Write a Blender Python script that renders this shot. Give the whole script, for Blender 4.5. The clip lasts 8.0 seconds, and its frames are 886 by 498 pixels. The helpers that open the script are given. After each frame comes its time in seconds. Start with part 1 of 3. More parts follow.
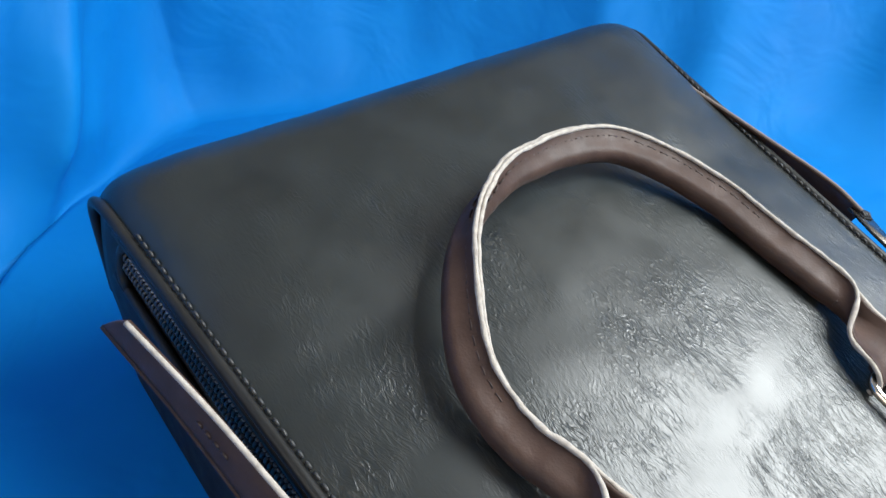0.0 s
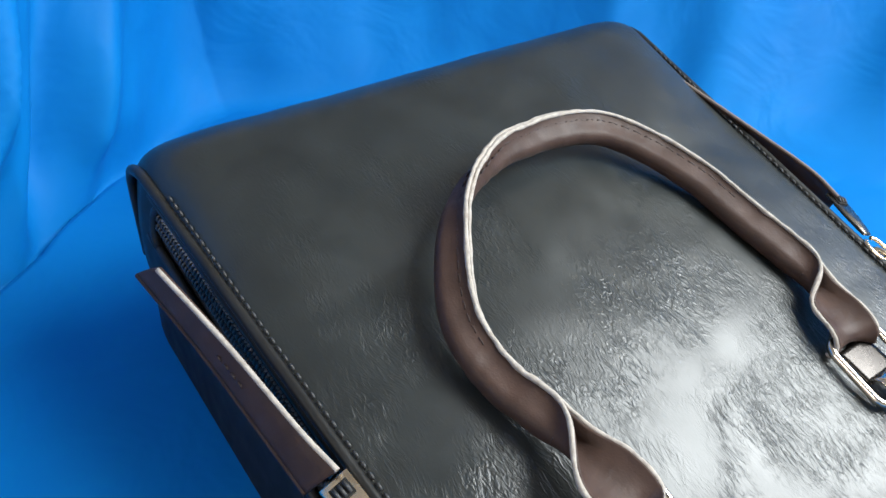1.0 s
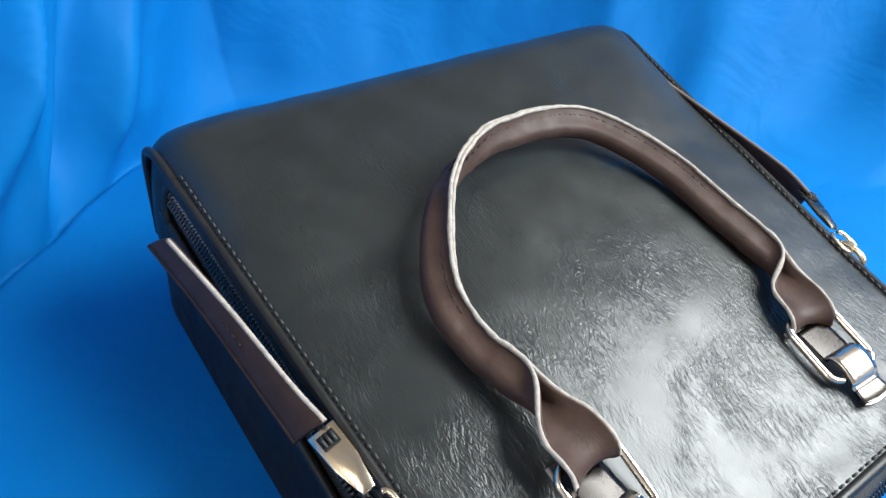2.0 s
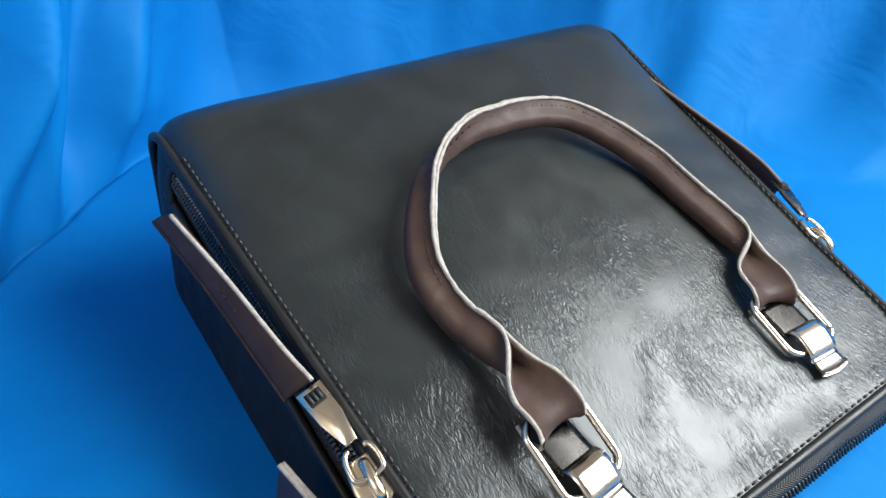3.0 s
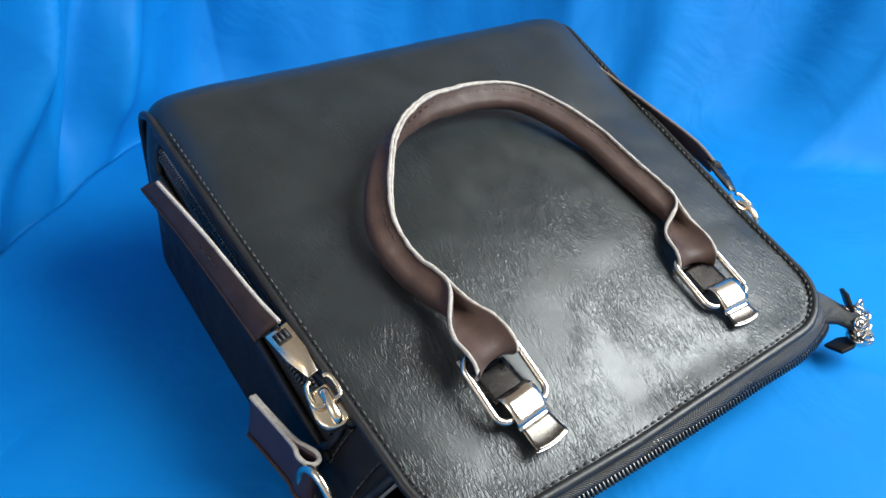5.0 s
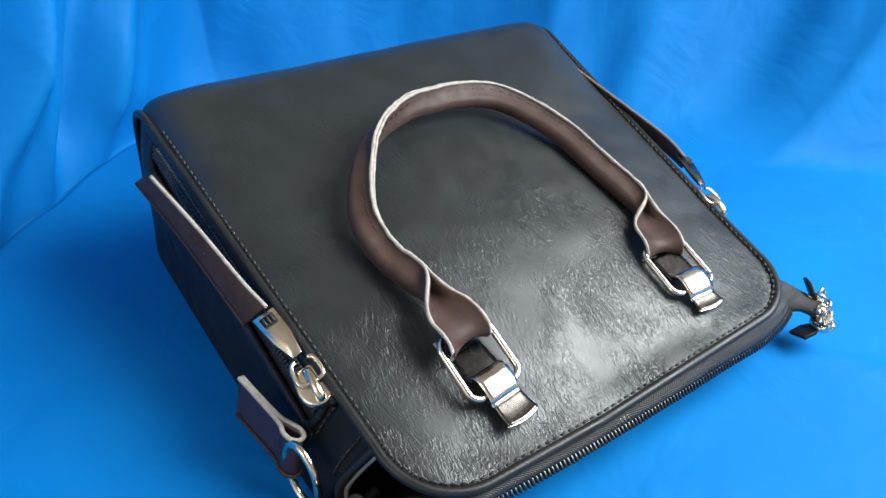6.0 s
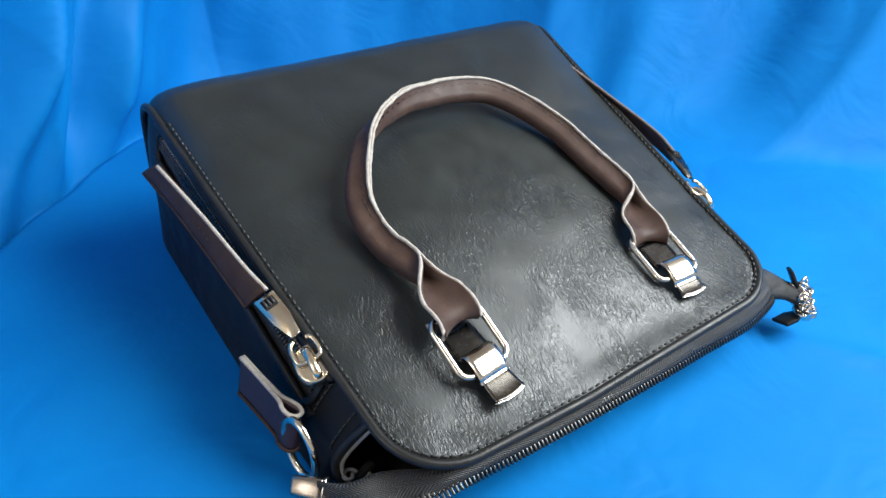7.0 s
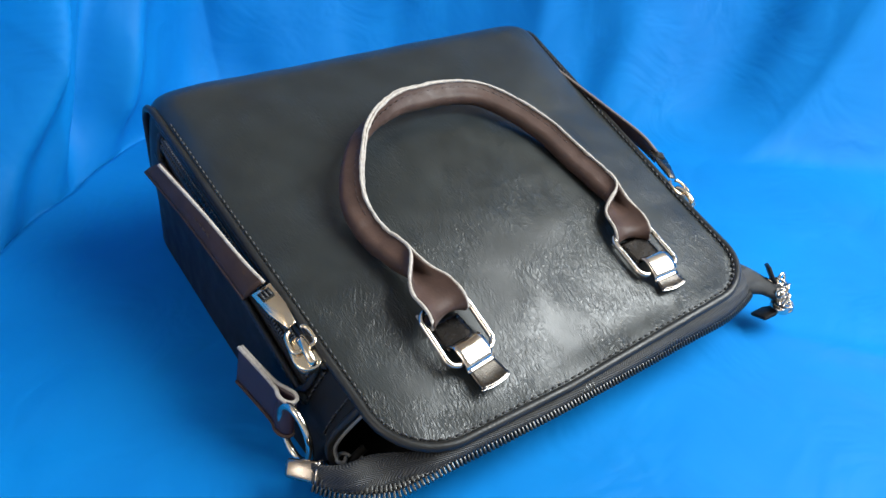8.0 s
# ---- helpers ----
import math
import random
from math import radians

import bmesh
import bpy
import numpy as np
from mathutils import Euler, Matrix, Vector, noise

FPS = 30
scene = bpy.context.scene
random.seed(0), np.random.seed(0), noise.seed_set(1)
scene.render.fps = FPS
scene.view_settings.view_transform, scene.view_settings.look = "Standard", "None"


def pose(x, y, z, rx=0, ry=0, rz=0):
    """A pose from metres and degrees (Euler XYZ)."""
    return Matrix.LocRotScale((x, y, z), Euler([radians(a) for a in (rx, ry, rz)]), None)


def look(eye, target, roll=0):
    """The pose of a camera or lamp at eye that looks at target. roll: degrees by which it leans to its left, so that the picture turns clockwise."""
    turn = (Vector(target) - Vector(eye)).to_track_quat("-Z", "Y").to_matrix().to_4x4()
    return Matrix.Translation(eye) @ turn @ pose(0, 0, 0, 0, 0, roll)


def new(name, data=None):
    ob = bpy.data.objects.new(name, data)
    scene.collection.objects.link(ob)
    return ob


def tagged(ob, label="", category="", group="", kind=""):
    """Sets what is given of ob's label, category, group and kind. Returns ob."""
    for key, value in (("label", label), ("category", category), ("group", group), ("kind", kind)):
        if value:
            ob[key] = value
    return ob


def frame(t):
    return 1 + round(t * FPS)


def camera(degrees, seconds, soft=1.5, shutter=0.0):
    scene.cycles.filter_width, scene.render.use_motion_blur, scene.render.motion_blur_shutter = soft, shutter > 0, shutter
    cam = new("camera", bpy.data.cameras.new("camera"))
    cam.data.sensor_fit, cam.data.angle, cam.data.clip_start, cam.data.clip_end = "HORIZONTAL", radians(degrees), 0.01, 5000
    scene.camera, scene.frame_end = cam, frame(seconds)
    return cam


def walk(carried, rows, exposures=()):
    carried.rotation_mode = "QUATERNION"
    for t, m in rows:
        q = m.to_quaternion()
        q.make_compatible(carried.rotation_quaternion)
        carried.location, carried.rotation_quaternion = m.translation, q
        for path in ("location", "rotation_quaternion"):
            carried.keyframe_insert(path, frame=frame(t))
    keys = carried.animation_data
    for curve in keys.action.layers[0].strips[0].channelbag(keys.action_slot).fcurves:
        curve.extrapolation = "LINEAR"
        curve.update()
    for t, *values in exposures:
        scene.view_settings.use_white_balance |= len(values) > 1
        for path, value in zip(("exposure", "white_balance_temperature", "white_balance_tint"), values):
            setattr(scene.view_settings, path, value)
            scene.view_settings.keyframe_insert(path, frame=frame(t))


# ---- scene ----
cam = camera(63.0, 8.0)
# seconds, place in metres, turn in degrees
PATH = [
    (0, -0.1947, -0.0712, 0.2795, 53.16, -0.06, -37.58),
    (0.5, -0.2007, -0.0897, 0.2821, 53.34, 0.14, -36.24),
    (1, -0.2064, -0.1069, 0.2841, 53.80, 0.11, -35.25),
    (1.5, -0.2102, -0.1218, 0.2874, 54.01, -0.19, -34.44),
    (3, -0.2177, -0.1639, 0.2908, 54.93, -0.41, -32.93),
    (3.5, -0.2201, -0.1774, 0.2923, 55.04, -0.39, -32.86),
    (4, -0.2224, -0.1905, 0.2938, 55.15, -0.45, -32.87),
    (4.5, -0.2241, -0.2024, 0.2959, 55.10, -0.59, -32.95),
    (6, -0.2299, -0.2367, 0.3026, 55.71, -0.72, -33.49),
    (6.5, -0.2320, -0.2469, 0.3036, 55.89, -0.56, -33.17),
    (7, -0.2346, -0.2552, 0.3059, 55.77, -0.65, -33.08),
    (7.5, -0.2376, -0.2638, 0.3088, 55.94, -0.72, -33.13),
    (8, -0.2405, -0.2724, 0.3113, 56.16, -0.79, -33.20),
]
walk(cam, [(t, pose(*row)) for t, *row in PATH])

# ---- world, window light ----
scene.view_settings.exposure = 0.0
world = bpy.data.worlds.new("overcast")
scene.world = world
world.use_nodes = True
sky = world.node_tree.nodes.new("ShaderNodeTexSky")
sky.sky_type, sky.sun_disc = "NISHITA", False
sky.sun_elevation, sky.sun_rotation = radians(41), radians(114)
back = world.node_tree.nodes["Background"]
back.inputs["Strength"].default_value = 0.10
world.node_tree.links.new(sky.outputs["Color"], back.inputs["Color"])
WIN_X, WIN_Y, WIN_Z, WIN_W, WIN_H = 0.81, -0.56, 0.85, 1.08, 0.78
lamp = bpy.data.lights.new("window_daylight", "AREA")
lamp.shape, lamp.size, lamp.size_y, lamp.energy, lamp.color = "RECTANGLE", WIN_H, WIN_W, 55.0, (0.93, 0.99, 1.0)
lamp_ob = new("window_daylight", lamp)
lamp_ob.matrix_world = look((WIN_X - 0.01, WIN_Y, WIN_Z), (0.0, -0.2, 0.0))

# added fill lamp across the room, in an unseen opening, for the left side
FILL_X, FILL_Y, FILL_Z, FILL_W = -1.29, -0.30, 0.95, 0.55
lamp = bpy.data.lights.new("left_fill", "AREA")
lamp.shape, lamp.size, lamp.size_y, lamp.energy, lamp.color = "RECTANGLE", FILL_W, FILL_W, 5.0, (1.0, 0.93, 0.84)
new("left_fill", lamp).matrix_world = look((FILL_X, FILL_Y, FILL_Z), (-0.15, 0.0, 0.05))


# ---- materials ----
def shader(name, colour, rough=0.5, metal=0.0, coat=0.0, sheen=0.0):
    m = bpy.data.materials.new(name)
    m.use_nodes = True
    b = m.node_tree.nodes["Principled BSDF"]
    b.inputs["Base Color"].default_value = (*colour, 1)
    b.inputs["Roughness"].default_value = rough
    b.inputs["Metallic"].default_value = metal
    b.inputs["Coat Weight"].default_value = coat
    b.inputs["Sheen Weight"].default_value = sheen
    return m, m.node_tree, b


def node(tree, kind, **values):
    n = tree.nodes.new(kind)
    for key, value in values.items():
        n.inputs[key.replace("_", " ")].default_value = value
    return n


def coords(tree, scale=(1, 1, 1), turn=0.0, tilt=0.0):
    c = tree.nodes.new("ShaderNodeTexCoord")
    m = node(tree, "ShaderNodeMapping", Scale=scale, Rotation=(tilt, 0, radians(turn)))
    tree.links.new(c.outputs["Object"], m.inputs["Vector"])
    return m.outputs["Vector"]


def noise_tex(tree, vec, scale, detail=3.0, rough=0.5, distort=0.0):
    n = node(tree, "ShaderNodeTexNoise", Scale=scale, Detail=detail, Roughness=rough, Distortion=distort)
    tree.links.new(vec, n.inputs["Vector"])
    return n.outputs["Fac"]


def ramp(tree, fac, stops):
    r = tree.nodes.new("ShaderNodeValToRGB")
    e = r.color_ramp.elements
    while len(e) < len(stops):
        e.new(0.5)
    for el, (p, c) in zip(e, stops):
        el.position, el.color = p, (*c, 1) if isinstance(c, tuple) else (c, c, c, 1)
    tree.links.new(fac, r.inputs["Fac"])
    return r.outputs["Color"]


def math_node(tree, op, a, b=None, clamp=False):
    n = tree.nodes.new("ShaderNodeMath")
    n.operation, n.use_clamp = op, clamp
    for slot, v in zip(n.inputs, (a, b)):
        if v is None:
            continue
        if isinstance(v, (int, float)):
            slot.default_value = v
        else:
            tree.links.new(v, slot)
    return n.outputs[0]


def bump(tree, b, height, strength, distance, under=None):
    n = node(tree, "ShaderNodeBump", Strength=strength, Distance=distance)
    tree.links.new(height, n.inputs["Height"])
    if under is not None:
        tree.links.new(under, n.inputs["Normal"])
    tree.links.new(n.outputs["Normal"], b.inputs["Normal"])
    return n.outputs["Normal"]


def crinkled_leather(name, dark, light, crease, grain=1.0, rough=(0.31, 0.42), gloss=0.5):
    """Glazed leather: fine pores, and bunches of short thin creases that run in changing directions."""
    m, t, b = shader(name, dark, 0.4)
    b.inputs["Specular IOR Level"].default_value = gloss
    v = coords(t)
    # bend the creases' run slowly over the hide
    bend = node(t, "ShaderNodeTexNoise", Scale=21.0, Detail=2.0, Roughness=0.5)
    t.links.new(v, bend.inputs["Vector"])
    off = t.nodes.new("ShaderNodeVectorMath")
    off.operation = "MULTIPLY_ADD"
    off.inputs[1].default_value = (0.013, 0.013, 0.0)
    t.links.new(bend.outputs["Color"], off.inputs[0])
    t.links.new(v, off.inputs[2])

    def thin_lines(turn, stretch, scale, sharp, distort):
        mp = node(t, "ShaderNodeMapping", Scale=(1.0, stretch, 1.0), Rotation=(0, 0, radians(turn)))
        t.links.new(off.outputs[0], mp.inputs["Vector"])
        n = noise_tex(t, mp.outputs["Vector"], scale, 2.0, 0.5, distort)
        d = math_node(t, "ABSOLUTE", math_node(t, "SUBTRACT", n, 0.5))
        return math_node(t, "SUBTRACT", 1.0, math_node(t, "MULTIPLY", d, sharp), True)

    ridge = thin_lines(28, 0.30, 470.0, 7.0, 0.8)
    ridge2 = thin_lines(-20, 0.28, 340.0, 12.0, 0.8)
    broad = thin_lines(12, 0.45, 90.0, 7.0, 0.8)
    # bunches: few towards the base, many towards the mouth
    xyz = t.nodes.new("ShaderNodeSeparateXYZ")
    t.links.new(v, xyz.inputs[0])
    near = math_node(t, "MULTIPLY", math_node(t, "SUBTRACT", 0.090, xyz.outputs[1]), 0.75)
    bunch = math_node(t, "ADD", noise_tex(t, v, 24.0, 3.0, 0.55), near)
    mask = ramp(t, bunch, [(0.42, 0.0), (0.52, 0.30), (0.64, 0.8), (0.80, 1.0)])
    gaps = ramp(t, noise_tex(t, v, 115.0, 2.0), [(0.34, 0.45), (0.62, 1.0)])
    lines = math_node(t, "ADD", ridge, math_node(t, "MULTIPLY", ridge2, 0.8))
    h = math_node(t, "MULTIPLY", math_node(t, "MULTIPLY", math_node(t, "SUBTRACT", lines, 0.5), gaps), mask)
    n1 = bump(t, b, noise_tex(t, v, 30.0, 2.0), 0.05 * crease, 0.004)
    n2 = bump(t, b, math_node(t, "MULTIPLY", math_node(t, "SUBTRACT", broad, 0.4), mask), 0.10 * crease, 0.0007, n1)
    n3 = bump(t, b, h, 0.44 * crease, 0.00045, n2)
    bump(t, b, noise_tex(t, v, 900.0, 3.0, 0.6), 0.05 * grain, 0.0003, n3)
    t.links.new(ramp(t, noise_tex(t, v, 40.0, 4.0), [(0.3, dark), (0.7, light)]), b.inputs["Base Color"])
    t.links.new(ramp(t, noise_tex(t, v, 75.0, 4.0), [(0.3, rough[0]), (0.7, rough[1])]), b.inputs["Roughness"])
    return m


FACE = crinkled_leather("black_glazed_leather", (0.0090, 0.0115, 0.0115), (0.0145, 0.0182, 0.0182), 1.0, 1.0, (0.34, 0.42), 0.68)
SIDE = crinkled_leather("black_side_leather", (0.008, 0.008, 0.008), (0.013, 0.0125, 0.012), 0.25, 1.0, (0.42, 0.55), 0.2)
PIPE = crinkled_leather("black_piping_leather", (0.010, 0.010, 0.010), (0.018, 0.018, 0.018), 0.2, 1.2, (0.32, 0.46), 0.35)


def brown_leather():
    m, t, b = shader("brown_leather", (0.07, 0.035, 0.027), 0.5)
    b.inputs["Specular IOR Level"].default_value = 0.22
    v = coords(t)
    t.links.new(ramp(t, noise_tex(t, v, 90.0, 4.0), [(0.3, (0.041, 0.0235, 0.0185)), (0.7, (0.062, 0.036, 0.0285))]), b.inputs["Base Color"])
    t.links.new(ramp(t, noise_tex(t, v, 130.0, 3.0), [(0.3, 0.44), (0.7, 0.6)]), b.inputs["Roughness"])
    n1 = bump(t, b, noise_tex(t, v, 120.0, 3.0), 0.3, 0.0015)
    bump(t, b, noise_tex(t, v, 1100.0, 2.0), 0.22, 0.0004, n1)
    return m


def raw_edge():
    m, t, b = shader("raw_cut_edge", (0.6, 0.53, 0.49), 0.85)
    v = coords(t)
    t.links.new(ramp(t, noise_tex(t, v, 350.0, 4.0), [(0.25, (0.27, 0.235, 0.205)), (0.6, (0.41, 0.37, 0.33))]), b.inputs["Base Color"])
    bump(t, b, noise_tex(t, v, 900.0, 3.0), 0.5, 0.0005)
    return m


def metal(name, colour, rough, smudge=0.12):
    m, t, b = shader(name, colour, rough, 1.0)
    v = coords(t)
    t.links.new(ramp(t, noise_tex(t, v, 160.0, 5.0, 0.65), [(0.35, rough), (0.75, rough + smudge)]), b.inputs["Roughness"])
    return m


def tape_cloth():
    """Black herringbone tape: fine slanted ribs that turn about every 4 mm."""
    m, t, b = shader("woven_zip_tape", (0.014, 0.014, 0.015), 0.6)
    b.inputs["Specular IOR Level"].default_value = 0.35
    v = coords(t)
    xyz = t.nodes.new("ShaderNodeSeparateXYZ")
    t.links.new(v, xyz.inputs[0])
    across = math_node(t, "ADD", xyz.outputs[2], xyz.outputs[1])
    zigzag = math_node(t, "PINGPONG", across, 0.0042)
    along = math_node(t, "ADD", xyz.outputs[0], zigzag)
    rib = math_node(t, "PINGPONG", along, 0.00075)
    fac = math_node(t, "MULTIPLY", rib, 1333.0)
    t.links.new(ramp(t, fac, [(0.15, (0.012, 0.012, 0.012)), (0.85, (0.048, 0.048, 0.049))]), b.inputs["Base Color"])
    bump(t, b, fac, 0.7, 0.0004)
    return m


def blue_cloth():
    m, t, b = shader("blue_satin_cloth", (0.0, 0.25, 0.80), 0.6)
    b.inputs["Specular IOR Level"].default_value = 0.12
    v = coords(t)
    t.links.new(ramp(t, noise_tex(t, v, 7.0, 3.0), [(0.3, (0.0005, 0.134, 0.412)), (0.7, (0.001, 0.161, 0.463))]), b.inputs["Base Color"])
    t.links.new(ramp(t, noise_tex(t, v, 20.0, 3.0), [(0.3, 0.55), (0.7, 0.7)]), b.inputs["Roughness"])
    n1 = bump(t, b, noise_tex(t, v, 14.0, 3.0, 0.5, 0.8), 0.40, 0.008)
    bump(t, b, noise_tex(t, v, 1500.0, 2.0), 0.10, 0.0004, n1)
    return m


def plaster(name, a, c):
    m, t, b = shader(name, a, 0.85)
    v = coords(t)
    t.links.new(ramp(t, noise_tex(t, v, 3.0, 5.0), [(0.3, a), (0.7, c)]), b.inputs["Base Color"])
    bump(t, b, noise_tex(t, v, 80.0, 3.0), 0.15, 0.003)
    return m


BROWN, EDGE = brown_leather(), raw_edge()
DARKEDGE = shader("dark_cut_edge", (0.17, 0.135, 0.12), 0.8)[0]
STEEL = metal("polished_nickel", (0.74, 0.665, 0.575), 0.13)
GILT = metal("pale_gilt_nickel", (0.80, 0.665, 0.49), 0.17)
DARKSTEEL = metal("dark_nickel_plate", (0.15, 0.135, 0.12), 0.2, 0.14)
ENDCAP = metal("worn_nickel", (0.36, 0.31, 0.265), 0.2, 0.15)
BLACKPLATE = metal("black_nickel_plate", (0.055, 0.05, 0.047), 0.22, 0.12)
TEETH = metal("black_nickel_teeth", (0.085, 0.085, 0.083), 0.30)
COIL = shader("black_nylon_coil", (0.05, 0.05, 0.05), 0.28)[0]
THREAD = shader("black_thread", (0.035, 0.035, 0.037), 0.55)[0]
# pale grey: the glint on the tape stitches is put into the thread's colour
shader("glint_thread", (0.30, 0.30, 0.30), 0.5)
BROWNTHREAD = shader("brown_thread", (0.034, 0.019, 0.016), 0.6)[0]
TAPE, CLOTH = tape_cloth(), blue_cloth()
SLOT_SHADE = shader("slot_shade", (0.008, 0.008, 0.008), 0.9)[0]
WALL, CEIL, FLOOR = plaster("warm_plaster", (0.68, 0.60, 0.50), (0.74, 0.66, 0.56)), plaster("white_ceiling", (0.76, 0.74, 0.70), (0.80, 0.78, 0.74)), plaster("brown_floor", (0.34, 0.25, 0.18), (0.40, 0.30, 0.22))
FRAME = shader("white_window_frame", (0.75, 0.75, 0.74), 0.4)[0]


# ---- mesh makers ----
def part(name, bm, material, parent=None, label="", smooth=True):
    me = bpy.data.meshes.new(name)
    bmesh.ops.recalc_face_normals(bm, faces=bm.faces)
    bm.to_mesh(me)
    bm.free()
    for p in me.polygons:
        p.use_smooth = smooth
    me.materials.append(material)
    ob = new(name, me)
    ob.parent = parent
    if label:
        ob["label"] = label
    return ob


def grid_faces(bm, rows, wrap_u=False, wrap_v=False):
    """rows: lists of BMVerts of one length; wrap_u joins each row's ends, wrap_v the last row to the first."""
    nv, nu = len(rows), len(rows[0])
    for i in range(nv if wrap_v else nv - 1):
        for j in range(nu if wrap_u else nu - 1):
            a, b = rows[i], rows[(i + 1) % nv]
            bm.faces.new((a[j], a[(j + 1) % nu], b[(j + 1) % nu], b[j]))


def shell(points, thick, bm=None):
    """A sheet of that thickness under a grid of points."""
    bm = bm or bmesh.new()
    p = np.array(points, float)
    du, dv = np.gradient(p, axis=1), np.gradient(p, axis=0)
    n = np.cross(du, dv)
    n /= np.linalg.norm(n, axis=2, keepdims=True) + 1e-12
    q = p - n * thick
    top = [[bm.verts.new(c) for c in row] for row in p]
    low = [[bm.verts.new(c) for c in row] for row in q]
    grid_faces(bm, top)
    for i in range(len(low) - 1):
        for j in range(len(low[0]) - 1):
            bm.faces.new((low[i][j], low[i + 1][j], low[i + 1][j + 1], low[i][j + 1]))
    ring = lambda g: g[0] + [r[-1] for r in g[1:]] + g[-1][-2::-1] + [r[0] for r in g[-2:0:-1]]
    a, b = ring(top), ring(low)
    for k in range(len(a)):
        bm.faces.new((a[k], b[k], b[(k + 1) % len(a)], a[(k + 1) % len(a)]))
    return bm


def smooth_line(points, n, closed=False):
    """n points evenly along a smooth curve through the given ones."""
    p = [Vector(q) for q in points]
    k, out = len(p), []
    for i in range(k if closed else k - 1):
        a, b = p[i], p[(i + 1) % k]
        pa = p[(i - 1) % k] if closed or i else a - (b - a)
        pb = p[(i + 2) % k] if closed or i + 2 < k else b + (b - a)
        for s in range(24):
            u = s / 24
            out.append(0.5 * (2 * a + (b - pa) * u + (2 * pa - 5 * a + 4 * b - pb) * u * u + (3 * a - pa - 3 * b + pb) * u ** 3))
    out.append(p[0].copy() if closed else p[-1].copy())
    acc = [0.0]
    for a, b in zip(out, out[1:]):
        acc.append(acc[-1] + (b - a).length)
    at = np.linspace(0, acc[-1], n + 1 if closed else n)
    arr = np.array([tuple(v) for v in out])
    res = [Vector([float(np.interp(s, acc, arr[:, c])) for c in range(3)]) for s in at]
    return res[:-1] if closed else res


def tube(points, radius, seg=10, closed=False, bm=None, up=(0, 0, 1), flat=1.0):
    """A round bar along points; radius may be a list; flat squeezes it along up."""
    bm = bm or bmesh.new()
    n, rows = len(points), []
    for i, p in enumerate(points):
        t = (points[(i + 1) % n] - points[i - 1]) if closed or 0 < i < n - 1 else (points[1] - points[0] if i == 0 else points[-1] - points[-2])
        t = t.normalized()
        side = t.cross(Vector(up))
        side = side.normalized() if side.length > 1e-4 else t.orthogonal().normalized()
        w = side.cross(t)
        r = radius[i] if isinstance(radius, (list, tuple)) else radius
        rows.append([bm.verts.new(p + side * r * math.cos(a) + w * r * flat * math.sin(a)) for a in (2 * math.pi * k / seg for k in range(seg))])
    grid_faces(bm, rows, True, closed)
    if not closed:
        bm.faces.new(rows[0])
        bm.faces.new(rows[-1][::-1])
    return bm


def slab(outline, low, high, m=None, bevel=0.0, segs=2, bm=None):
    """An outline in x, y between two heights, bevelled, set at the pose m."""
    bm2 = bmesh.new()
    a = [bm2.verts.new((x, y, low)) for x, y in outline]
    b = [bm2.verts.new((x, y, high)) for x, y in outline]
    bm2.faces.new(a[::-1])
    bm2.faces.new(b)
    for k in range(len(a)):
        bm2.faces.new((a[k], a[(k + 1) % len(a)], b[(k + 1) % len(a)], b[k]))
    if bevel:
        bmesh.ops.bevel(bm2, geom=list(bm2.edges), offset=bevel, segments=segs, affect="EDGES", profile=0.5, clamp_overlap=True)
    if m is not None:
        bmesh.ops.transform(bm2, matrix=m, verts=bm2.verts)
    if bm is None:
        return bm2
    me = bpy.data.meshes.new("scrap")
    bm2.to_mesh(me)
    bm.from_mesh(me)
    bm2.free()
    bpy.data.meshes.remove(me)
    return bm


def basis(o, x, y):
    """The pose with its origin at o, its x along x and its y near y."""
    x = Vector(x).normalized()
    z = x.cross(Vector(y)).normalized()
    y = z.cross(x)
    return Matrix(((x.x, y.x, z.x, o[0]), (x.y, y.y, z.y, o[1]), (x.z, y.z, z.z, o[2]), (0, 0, 0, 1)))


def rect(w, h, r=0.0, n=4):
    if not r:
        return [(-w / 2, -h / 2), (w / 2, -h / 2), (w / 2, h / 2), (-w / 2, h / 2)]
    out = []
    for cx, cy, a0 in ((w / 2 - r, h / 2 - r, 0), (-w / 2 + r, h / 2 - r, 90), (-w / 2 + r, -h / 2 + r, 180), (w / 2 - r, -h / 2 + r, 270)):
        out += [(cx + r * math.cos(radians(a0 + 90 * k / n)), cy + r * math.sin(radians(a0 + 90 * k / n))) for k in range(n + 1)]
    return out


def stitch_run(points, length, gap, r, up, bm=None, lift=0.0):
    """Short rounded stitches along a line of points."""
    bm = bm or bmesh.new()
    acc = [0.0]
    for a, b in zip(points, points[1:]):
        acc.append(acc[-1] + (b - a).length)
    arr = np.array([tuple(p) for p in points])
    f = lambda s: Vector([float(np.interp(s, acc, arr[:, c])) for c in range(3)])
    s, u = 0.0, Vector(up)
    while s + length < acc[-1]:
        a, b = f(s), f(s + length)
        mid = (a + b) / 2 + u * (r * 0.7 + lift)
        tube([a + u * lift - u * r, a * 0.75 + b * 0.25 + u * (lift + r * 0.5), mid, a * 0.25 + b * 0.75 + u * (lift + r * 0.5), b + u * lift - u * r], r, 6, bm=bm, up=up)
        s += length + gap
    return bm


# ---- the room round the cloth ----
def wall(name, size, at, material, label):
    return tagged(part(name, slab(rect(size[0], size[1]), -size[2] / 2 - 0.1, size[2] / 2, Matrix.Translation(at)), material, None, "", False), label, "wall", kind="structure")


